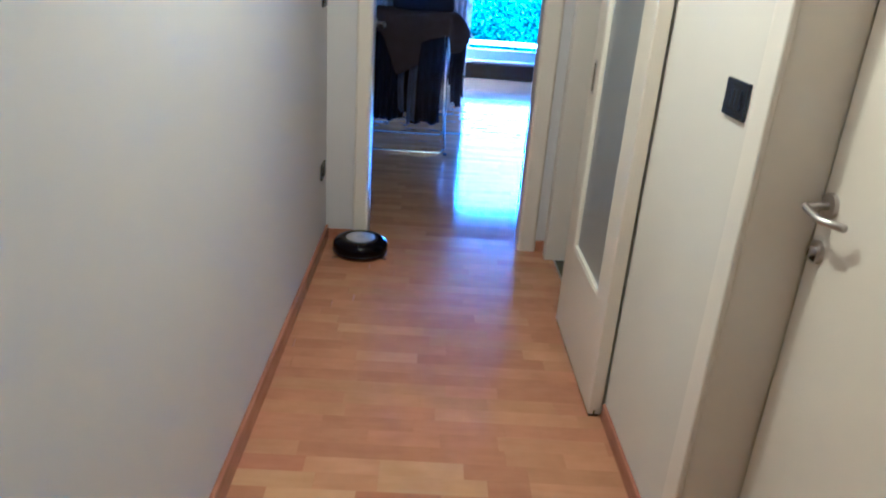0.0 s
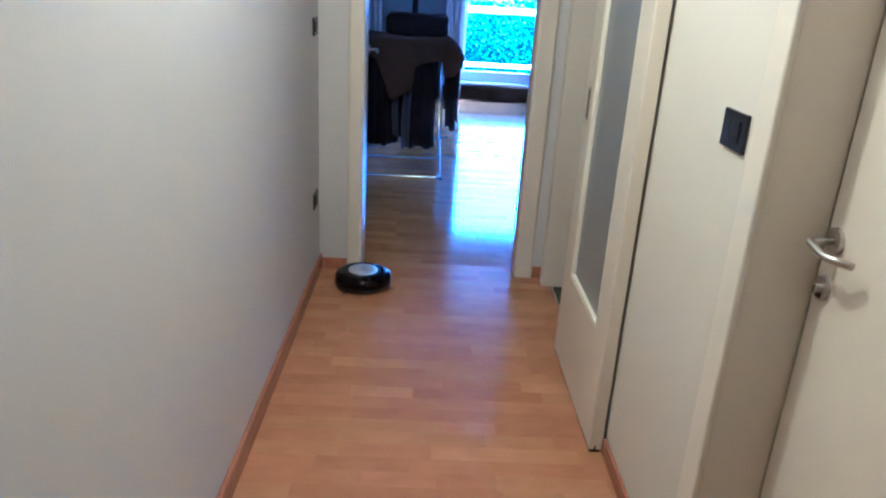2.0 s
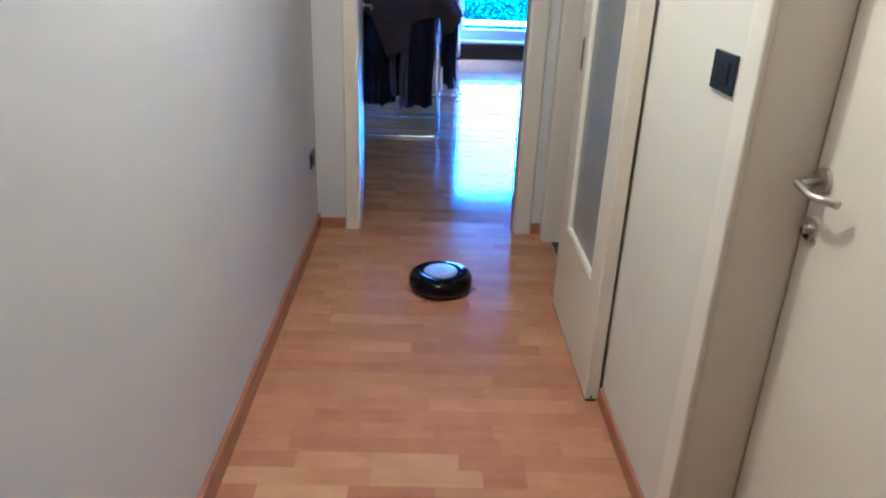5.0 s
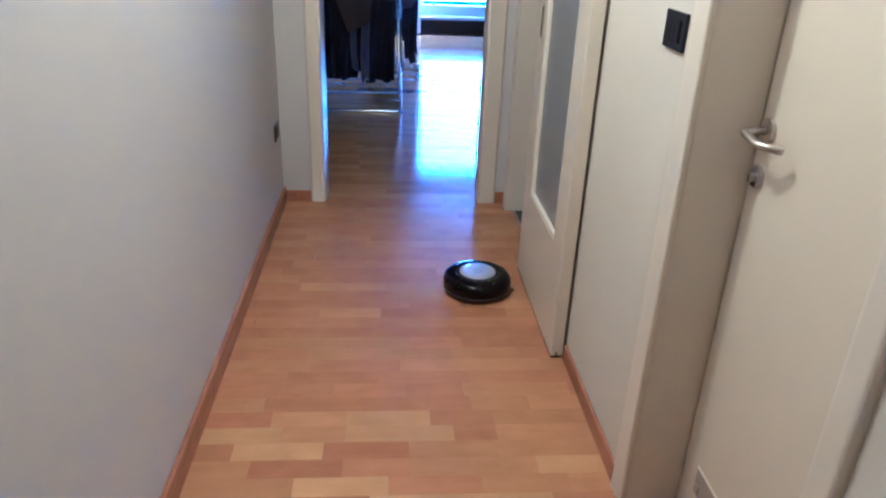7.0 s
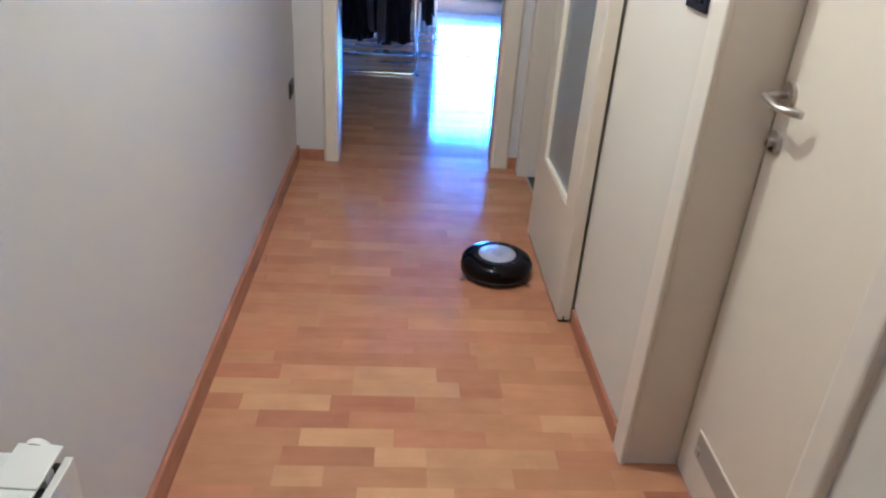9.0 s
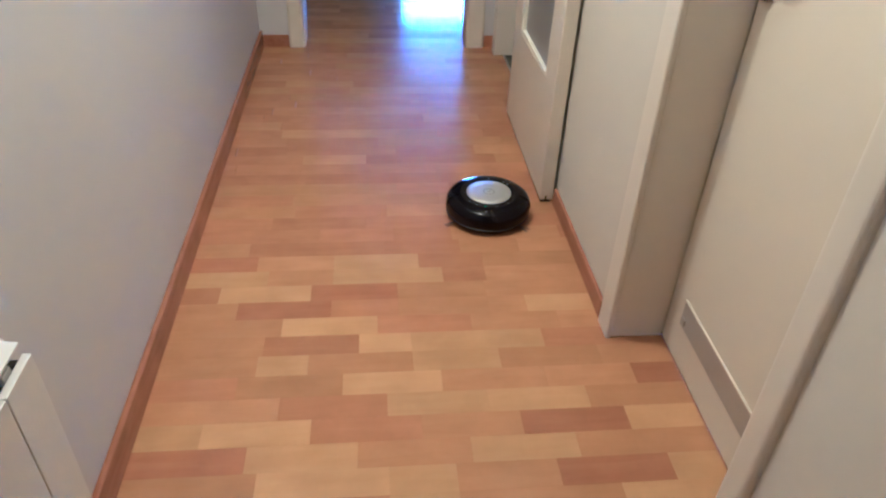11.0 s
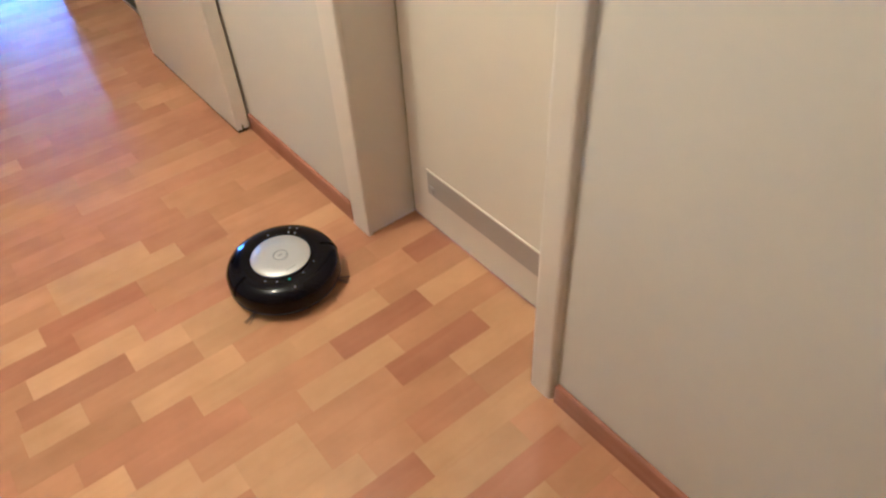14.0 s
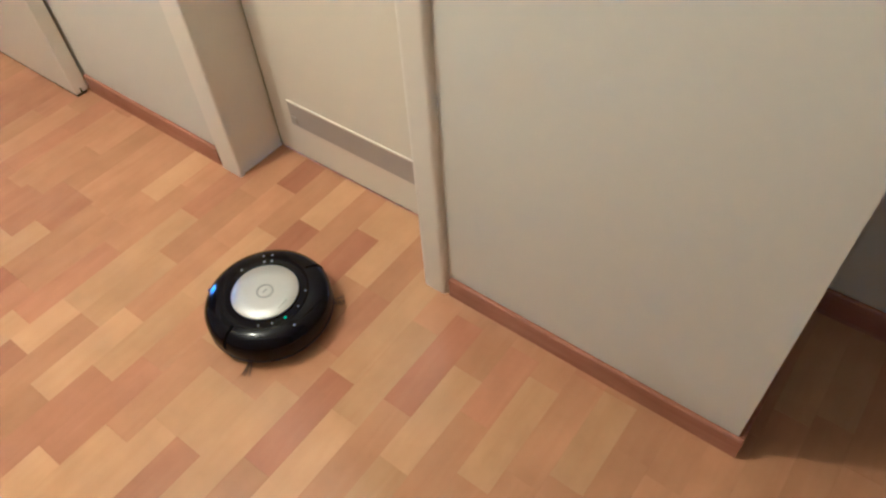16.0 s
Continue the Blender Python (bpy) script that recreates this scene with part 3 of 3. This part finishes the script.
cloth("striped_shirt", "grey blue shirt hanging from the drying rack", "shirt", STRIPE, 0.350, 0.415, 6.60, 0.245, 0.93, 1.2, 0.014, 3, 0.03)
cloth("grey_scarf", "narrow grey blue scarf hanging from the drying rack", "scarf", STRIPE, 0.270, 0.318, 6.61, 0.315, 0.93, 1.0, 0.012, 7, -0.02)
cloth("jacket", "black jacket hanging at the end of the rack", "jacket", NAVY, 0.665, 0.785, 6.60, 0.50, 0.95, 2, 0.02, 4, -0.10)
cloth("sleeve", "dark sleeve hanging lower than the jacket beside it", "shirt", NAVY, 0.690, 0.765, 6.585, 0.40, 0.93, 1.3, 0.014, 8, -0.05)
cloth("dark_shirt", "dark shirt hanging deep on the rack", "shirt", NAVY, -0.30, 0.30, 6.90, 0.20, 0.94, 5, 0.02, 5)
cloth("dark_sheet", "dark blue sheet hanging along the back of the rack", "sheet", NAVY, -0.42, 0.60, 7.04, 0.24, 0.94, 7, 0.02, 6)

# hem of the towel: across the rack, and its height above the floor
HEM_X = (-0.30, 0.10, 0.15, 0.255, 0.285, 0.42, 0.428, 0.50, 0.61, 0.645, 0.66, 0.74, 0.80)
HEM_Z = (0.95, 0.95, 0.89, 0.615, 0.628, 0.705, 0.865, 0.900, 0.925, 0.920, 0.80, 0.815, 0.90)


def towel():
    """A large towel laid over the laundry, one corner falling in front."""
    bm = bmesh.new()
    cols, rows, grid = 132, 26, []
    for j in range(rows + 1):
        v = j / rows
        line = []
        for i in range(cols + 1):
            u = i / cols
            x = -0.30 + 1.10 * u
            top = 1.085 - 0.13 * max(0, (x - 0.66) / 0.14) ** 2
            hem = min(top - 0.02, float(np.interp(x, HEM_X, HEM_Z)))
            if v < 0.4:
                y, z = 7.05 - 0.52 * (v / 0.4), top + 0.008 * math.sin(12 * u + 9 * v)
            else:
                f = (v - 0.4) / 0.6
                y, z = 6.53 - 0.03 * min(1, f * 4) - 0.012 * f * math.sin(26 * u), top + (hem - top) * f
            line.append(bm.verts.new((x, y, z)))
        grid.append(line)
    for a, b in zip(grid, grid[1:]):
        for k in range(cols):
            bm.faces.new((a[k], a[k + 1], b[k + 1], b[k]))
    ob = obj("towel", bm, TAUPE, smooth=True)
    ob.modifiers.new("thick", "SOLIDIFY").thickness = 0.008
    tagged(ob, "large taupe towel spread over the drying rack", "towel", "laundry on the rack")


towel()


def pile(name, label, b, mt, seed):
    rnd = random.Random(seed)
    bm = boxes(b, bevel=0.035, seg=4)
    bmesh.ops.subdivide_edges(bm, edges=[e for e in bm.edges if e.calc_length() > 0.08], cuts=6, use_grid_fill=True)
    for v in bm.verts:
        v.co += Vector((noise.noise(v.co * 9), noise.noise(v.co * 8 + Vector((4, 0, 0))), noise.noise(v.co * 7))) * 0.012
    ob = obj(name, bm, mt, smooth=True)
    return tagged(ob, label, "blanket", "laundry on the rack")


pile("support_pile", "dark folded laundry lying across the rack rods", (-0.25, 6.58, 0.936, 0.60, 7.05, 1.075), NAVY, 1)
fold = pile("folded_blanket", "dark navy folded blanket lying on top of the towel", (0.20, 6.60, 1.092, 0.675, 7.0, 1.245), NAVY, 2)
part("care_label", boxes((0.676, 6.66, 1.13, 0.684, 6.69, 1.19), bevel=0.001), FRAMEW, fold, "small white sewn-in label")


stand = thing("clothes_stand", (0.393, 7.7, 0), "dark upright clothes stand behind the laundry", "clothes stand")
bm = bmesh.new()
cyl(bm, (0, 0, 0.02), (0, 0, 1.85), 0.026, 16)
part("pole", bm, NAVY, stand)
part("base", lathe([(0, 0), (0.05, 0), (0.05, 0.012), (0.03, 0.026), (0, 0.03)], 32), GAP, stand)


# ---------------------------------------------------------------- window of the far room
win = thing("window_1", (0, 0, 0), "wide window with pale frame and dark foot, daylight outside", "window")
win["kind"] = "structure"
part("metal_sill", boxes((W0, WY - 0.03, WZ0, W1, WY + 0.10, WZ0 + 0.035), bevel=0.004), FRAMEW, win)
YM = WY + 0.10
part("window_frame", boxes((W0, YM, WZ0 + 0.035, W1, YM + 0.07, 0.375), bevel=0.004), FRAMEW, win)
part("window_frame", boxes((W0, YM, WZ1 - 0.08, W1, YM + 0.07, WZ1), bevel=0.004), FRAMEW, win)
for x in (W0, W1 - 0.07):
    part("window_frame", boxes((x, YM + 0.002, 0.375, x + 0.07, YM + 0.068, WZ1 - 0.08), bevel=0.004), FRAMEW, win)
g = part("pane", boxes((W0 + 0.07, YM + 0.03, 0.375, W1 - 0.07, YM + 0.036, WZ1 - 0.08)), GLASS, win)
g.visible_shadow = False


def curtain(x0, x1, label, seed):
    ob = cloth("curtain", label, "curtain", CURT, x0, x1, WY - 0.06, 0.03, 2.5, 6 * (x1 - x0) / 0.4, 0.03, seed, cols=50, rows=10)
    ob["group"] = "curtains at the window"
    part("curtain_rod", sweep([(x0 - 0.02, WY - 0.06, 2.51), (x1 + 0.02, WY - 0.06, 2.51)], 0.012, 10), STEEL, ob)


curtain(0.74, 0.97, "pale curtain drawn to the side of the window", 11)
curtain(-0.40, -0.12, "pale curtain hanging on the wall beside the window", 12)

# balcony and outdoors
setting("balcony_floor", boxes((-1.6, WY + 0.25, -0.20, 3.6, WY + 1.55, 0.02)), CONC, "grey concrete balcony floor", "balcony")
rail = thing("balcony_railing", (0, 0, 0), "white painted balcony railing with two horizontal rails", "railing")
for z0, z1 in ((0.30, 0.36), (1.10, 1.19)):
    part("rail", boxes((-1.6, WY + 1.42, z0, 3.6, WY + 1.48, z1), bevel=0.006), FRAMEW, rail)
for k in range(5):
    part("post", boxes((-1.5 + 1.25 * k, WY + 1.43, 0.02, -1.46 + 1.25 * k, WY + 1.47, 1.10), bevel=0.004), FRAMEW, rail)
setting("ground", boxes((-400, WY + 1.6, -4.2, 400, 900, -4.0)), GRASS, "grassy ground far below the balcony", "ground")


def tree(x, y, h, r, seed):
    """A tapered trunk with limbs and a crown of many small leaves."""
    rnd = random.Random(seed)
    e = thing("tree", (x, y, -4.0), "leafy green broadleaf tree beyond the balcony", "tree", "trees outside")
    bm = sweep([(0.1 * math.sin(k), 0.08 * math.cos(2 * k), h * 0.8 * k / 6) for k in range(7)], 0.16, 8)
    part("trunk", bm, BARK, e)
    bm = bmesh.new()
    for _ in range(9):
        a, z = rnd.uniform(0, 6.28), rnd.uniform(0.35, 0.7) * h
        cyl(bm, (0, 0, z), (r * 0.7 * math.cos(a), r * 0.7 * math.sin(a), z + rnd.uniform(0.3, 1.2)), 0.06, 6, 0.02)
    part("limbs", bm, BARK, e)
    verts, faces = [], []
    blobs = [(Vector((rnd.gauss(0, r * 0.5), rnd.gauss(0, r * 0.5), rnd.uniform(0.35, 0.95) * h)), rnd.uniform(0.35, 0.8)) for _ in range(46)]
    for c, s in blobs:
        for _ in range(260):
            p = c + Vector((rnd.gauss(0, 1), rnd.gauss(0, 1), rnd.gauss(0, 0.8))) * s * 0.6
            q = Euler((rnd.uniform(0, 6), rnd.uniform(0, 6), rnd.uniform(0, 6))).to_matrix()
            n0, l = len(verts), rnd.uniform(0.035, 0.08)
            for u in ((0, -l, 0), (l * 0.5, 0, 0.02), (0, l, 0), (-l * 0.5, 0, 0.02)):
                verts.append(p + q @ Vector(u))
            faces.append((n0, n0 + 1, n0 + 2, n0 + 3))
    me = bpy.data.meshes.new("crown")
    me.from_pydata(verts, [], faces)
    me.materials.append(LEAF)
    cr = new("crown", me)
    cr.parent = e


for i, (x, y, h, r) in enumerate(((-0.5, 17.5, 4.8, 1.7), (2.0, 16.5, 4.7, 1.7), (4.4, 18.0, 4.9, 1.9), (3.2, 20.5, 5.0, 2.2), (0.8, 20.0, 5.0, 2.2), (-0.6, 22.5, 5.3, 2.4), (2.2, 22.5, 5.3, 2.4), (4.8, 22.5, 5.3, 2.4))):
    tree(x, y, h, r, 40 + i)

# pendant lamp above the corridor
cl = thing("pendant_lamp", (LAMP[0], LAMP[1], 2.40), "small pendant lamp with a warm bulb hanging from the ceiling", "lamp")
part("ceiling_rose", lathe([(0, 0.22), (0.05, 0.22), (0.05, 0.205), (0.03, 0.185), (0, 0.18)], 32), FRAMEW, cl)
bm = bmesh.new()
cyl(bm, (0, 0, 0.11), (0, 0, 0.19), 0.003, 8)
part("cord", bm, FRAMEW, cl)
part("lamp_holder", lathe([(0, 0.12), (0.012, 0.115), (0.019, 0.10), (0.019, 0.055), (0, 0.055)], 24), FRAMEW, cl)

# ---------------------------------------------------------------- floor
floor = setting("floor", boxes((-0.14, -1.42, -0.06, 1.2464, YF, -0.006), (1.2464, -1.42, -0.06, XB + 0.12, YE + 0.4, -0.006), (1.2464, D0, -0.06, 1.41, D1, -0.006)),
                SUB, "strip parquet floor of lacquered reddish wood", "floor")
PITCH, ROW0 = 0.0728, 2.567            # strip width; a joint that runs across the corridor
MESHES = {}


def plank_mesh(length, material):
    key = (round(length, 2), material.name)
    if key not in MESHES:
        bm = boxes((0, 0, -0.006, key[0] - 0.0001, PITCH - 0.0001, 0))
        top = [e for e in bm.edges if all(v.co.z > -1e-5 for v in e.verts)]
        bmesh.ops.bevel(bm, geom=top, offset=0.00015, segments=1, affect="EDGES")
        me = bpy.data.meshes.new("plank")
        bm.to_mesh(me)
        bm.free()
        me.materials.append(material)
        MESHES[key] = me
    return MESHES[key]


def plank(x, y, length, material):
    ob = new("plank", plank_mesh(length, material))
    ob.location = (x, y, random.uniform(-0.00005, 0.00005))
    ob.rotation_euler = (random.gauss(0, 0.0012), random.gauss(0, 0.0004), 0)
    ob.parent = floor


# rows read from the near end: joints along the row, with the tone of the strip that starts there (l, m, r, d)
ROWS = {
    -2: "0.00d 0.21m 0.44l 0.70r 0.90m", -1: "0.00l 0.25m 0.44l 0.77r 0.90m", 0: "0.00r 0.12l 0.38d 0.63m 0.89m",
    1: "0.00m 0.18d 0.44r 0.63m 0.89m 1.00l", 2: "0.00m 0.31l 0.57r 0.83m 1.08m", 3: "0.00m 0.27r 0.52l 0.66l 1.02r",
    4: "0.00m 0.26l 0.39m 0.66l 0.89m 1.16m", 5: "0.00r 0.22m 0.48l 0.73m 1.00m 1.23d", 6: "0.00m 0.33r 0.59l 0.84l 1.09m",
    7: "0.00l 0.16l 0.41r 0.67m 0.91d 1.17l", 8: "0.00d 0.27l 0.52m 0.78l 1.03m", 9: "0.00m 0.30l 0.59l 0.74m 0.97d 1.23l",
    10: "0.00m 0.30r 0.59l 0.74m 1.10l", 11: "0.00l 0.21m 0.45l 0.80m 0.92r 1.10m", 12: "0.00m 0.33m 0.64d 0.89l",
    13: "0.00l 0.25m 0.52l 0.82l 1.09m", 14: "0.00m 0.40l 0.64m 0.90d 1.16m", 15: "0.00m 0.28m 0.55l 0.80l 1.05m",
    16: "0.00l 0.36m 0.70m 0.97r 1.16m", 17: "0.00m 0.24l 0.58m 0.86l 1.12m", 18: "0.00r 0.30m 0.62m 0.92m 1.18r",
    19: "0.00m 0.22l 0.50m 0.96l 1.18m"}
LEN = (0.19, 0.24, 0.27, 0.31, 0.36, 0.42, 0.50)
TONE = {"l": W_LIGHT, "m": W_MID, "r": W_RED, "d": W_DARK}
rr = random.Random(7)
near, far_n = int((ROW0 + 0.30) / PITCH), int((YF + 0.10 - ROW0) / PITCH) + 1
for k in range(-far_n, near):
    y = ROW0 - (k + 1) * PITCH
    x_end = XB if y < YE else (1.246 if K0 - PITCH < y < K1 else (1.352 if D0 - PITCH < y < D1 else XR))
    x = 0.0
    if k in ROWS:
        joints = [(float(w[:-1]), w[-1]) for w in ROWS[k].split()]
        for (a, tone), nxt in zip(joints, [*[j[0] for j in joints[1:]], x_end]):
            if nxt > x_end:
                nxt = x_end
            if nxt - a > 0.01:
                plank(a, y, nxt - a, TONE[tone])
        continue
    x = -rr.uniform(0, 0.3)
    while x < x_end:
        ln = rr.choice(LEN)
        a, b = max(0.0, x), min(x_end, x + ln)
        if b - a > 0.01:
            # far rows lean to darker strips: dimmer light put into the wood tones
            plank(a, y, b - a, TONE[rr.choice("mmrrrrrm" if k < -2 else "llmmmmrrm")])
        x += ln

# rest of the strips: behind the camera and in the far room
verts, faces = [], []


def strip(x0, x1, y0, y1):
    n0 = len(verts)
    a, b = rr.gauss(0, 0.000015), rr.gauss(0, 0.000015)
    verts.extend([(x0, y0, a), (x1 - 0.0003, y0, a), (x1 - 0.0003, y1 - 0.0003, b), (x0, y1 - 0.0003, b),
                  (x0, y0, -0.006), (x1 - 0.0008, y0, -0.006), (x1 - 0.0008, y1 - 0.0006, -0.006), (x0, y1 - 0.0006, -0.006)])
    for f in ((0, 1, 2, 3), (0, 4, 5, 1), (1, 5, 6, 2), (2, 6, 7, 3), (3, 7, 4, 0)):
        faces.append(tuple(n0 + i for i in f))


y = ROW0 + far_n * PITCH
while y < WY:
    x = -1.5 - rr.uniform(0, 0.3)
    x_lo, x_hi = (-1.5, 3.4) if y > YF + 0.1 else (0.2, 1.08)
    while x < x_hi:
        ln = rr.choice(LEN)
        a, b = max(x_lo, x), min(x_hi, x + ln)
        if b - a > 0.01:
            strip(a, b, y, min(WY, y + PITCH))
        x += ln
    y += PITCH
y = ROW0 - near * PITCH - PITCH
while y > -1.3:
    x = -rr.uniform(0, 0.3)
    while x < XB:
        ln = rr.choice(LEN)
        a, b = max(0, x), min(XB, x + ln)
        if b - a > 0.01:
            strip(a, b, y, y + PITCH)
        x += ln
    y -= PITCH
me = bpy.data.meshes.new("distant_planks")
me.from_pydata(verts, [], faces)
me.materials.append(W_FAR)
dp = new("distant_planks", me)
dp.parent = floor
dp["kind"] = "stuff"
setting("floor_room", boxes((-1.5, YF, -0.06, 3.4, WY, -0.0065)), SUB, "parquet floor of the bright far room", "floor")


# ---------------------------------------------------------------- what moves
def motions():
    rows = [(0.0, 0.208, 4.372, 12), (0.5, 0.228, 4.376, 12), (1.0, 0.252, 4.376, 14), (1.5, 0.250, 4.362, 20), (2.0, 0.256, 4.330, 32),
            (2.5, 0.288, 4.268, 40), (3.0, 0.364, 4.192, 40), (4.2, 0.540, 3.985, 40), (5.5, 0.729, 3.767, 40), (6.0, 0.803, 3.688, 40),
            (6.5, 0.873, 3.607, 40), (7.0, 0.940, 3.522, 40), (7.5, 1.001, 3.448, 40), (8.0, 0.983, 3.473, 38), (8.5, 0.962, 3.446, 8),
            (9.0, 0.960, 3.351, 1), (9.5, 0.961, 3.252, 0), (10.7, 0.953, 2.995, 0), (12.0, 0.946, 2.718, 0), (12.5, 0.944, 2.616, 0),
            (13.0, 0.943, 2.513, 0), (13.5, 0.939, 2.407, 0), (14.0, 0.936, 2.301, 0), (14.5, 0.932, 2.199, 0), (15.0, 0.929, 2.096, 0),
            (15.5, 0.924, 1.990, 0), (16.0, 0.919, 1.892, 0)]
    walk(vacuum, [(t, pose(x, y, 0, 0, 0, a)) for t, x, y, a in rows])


motions()
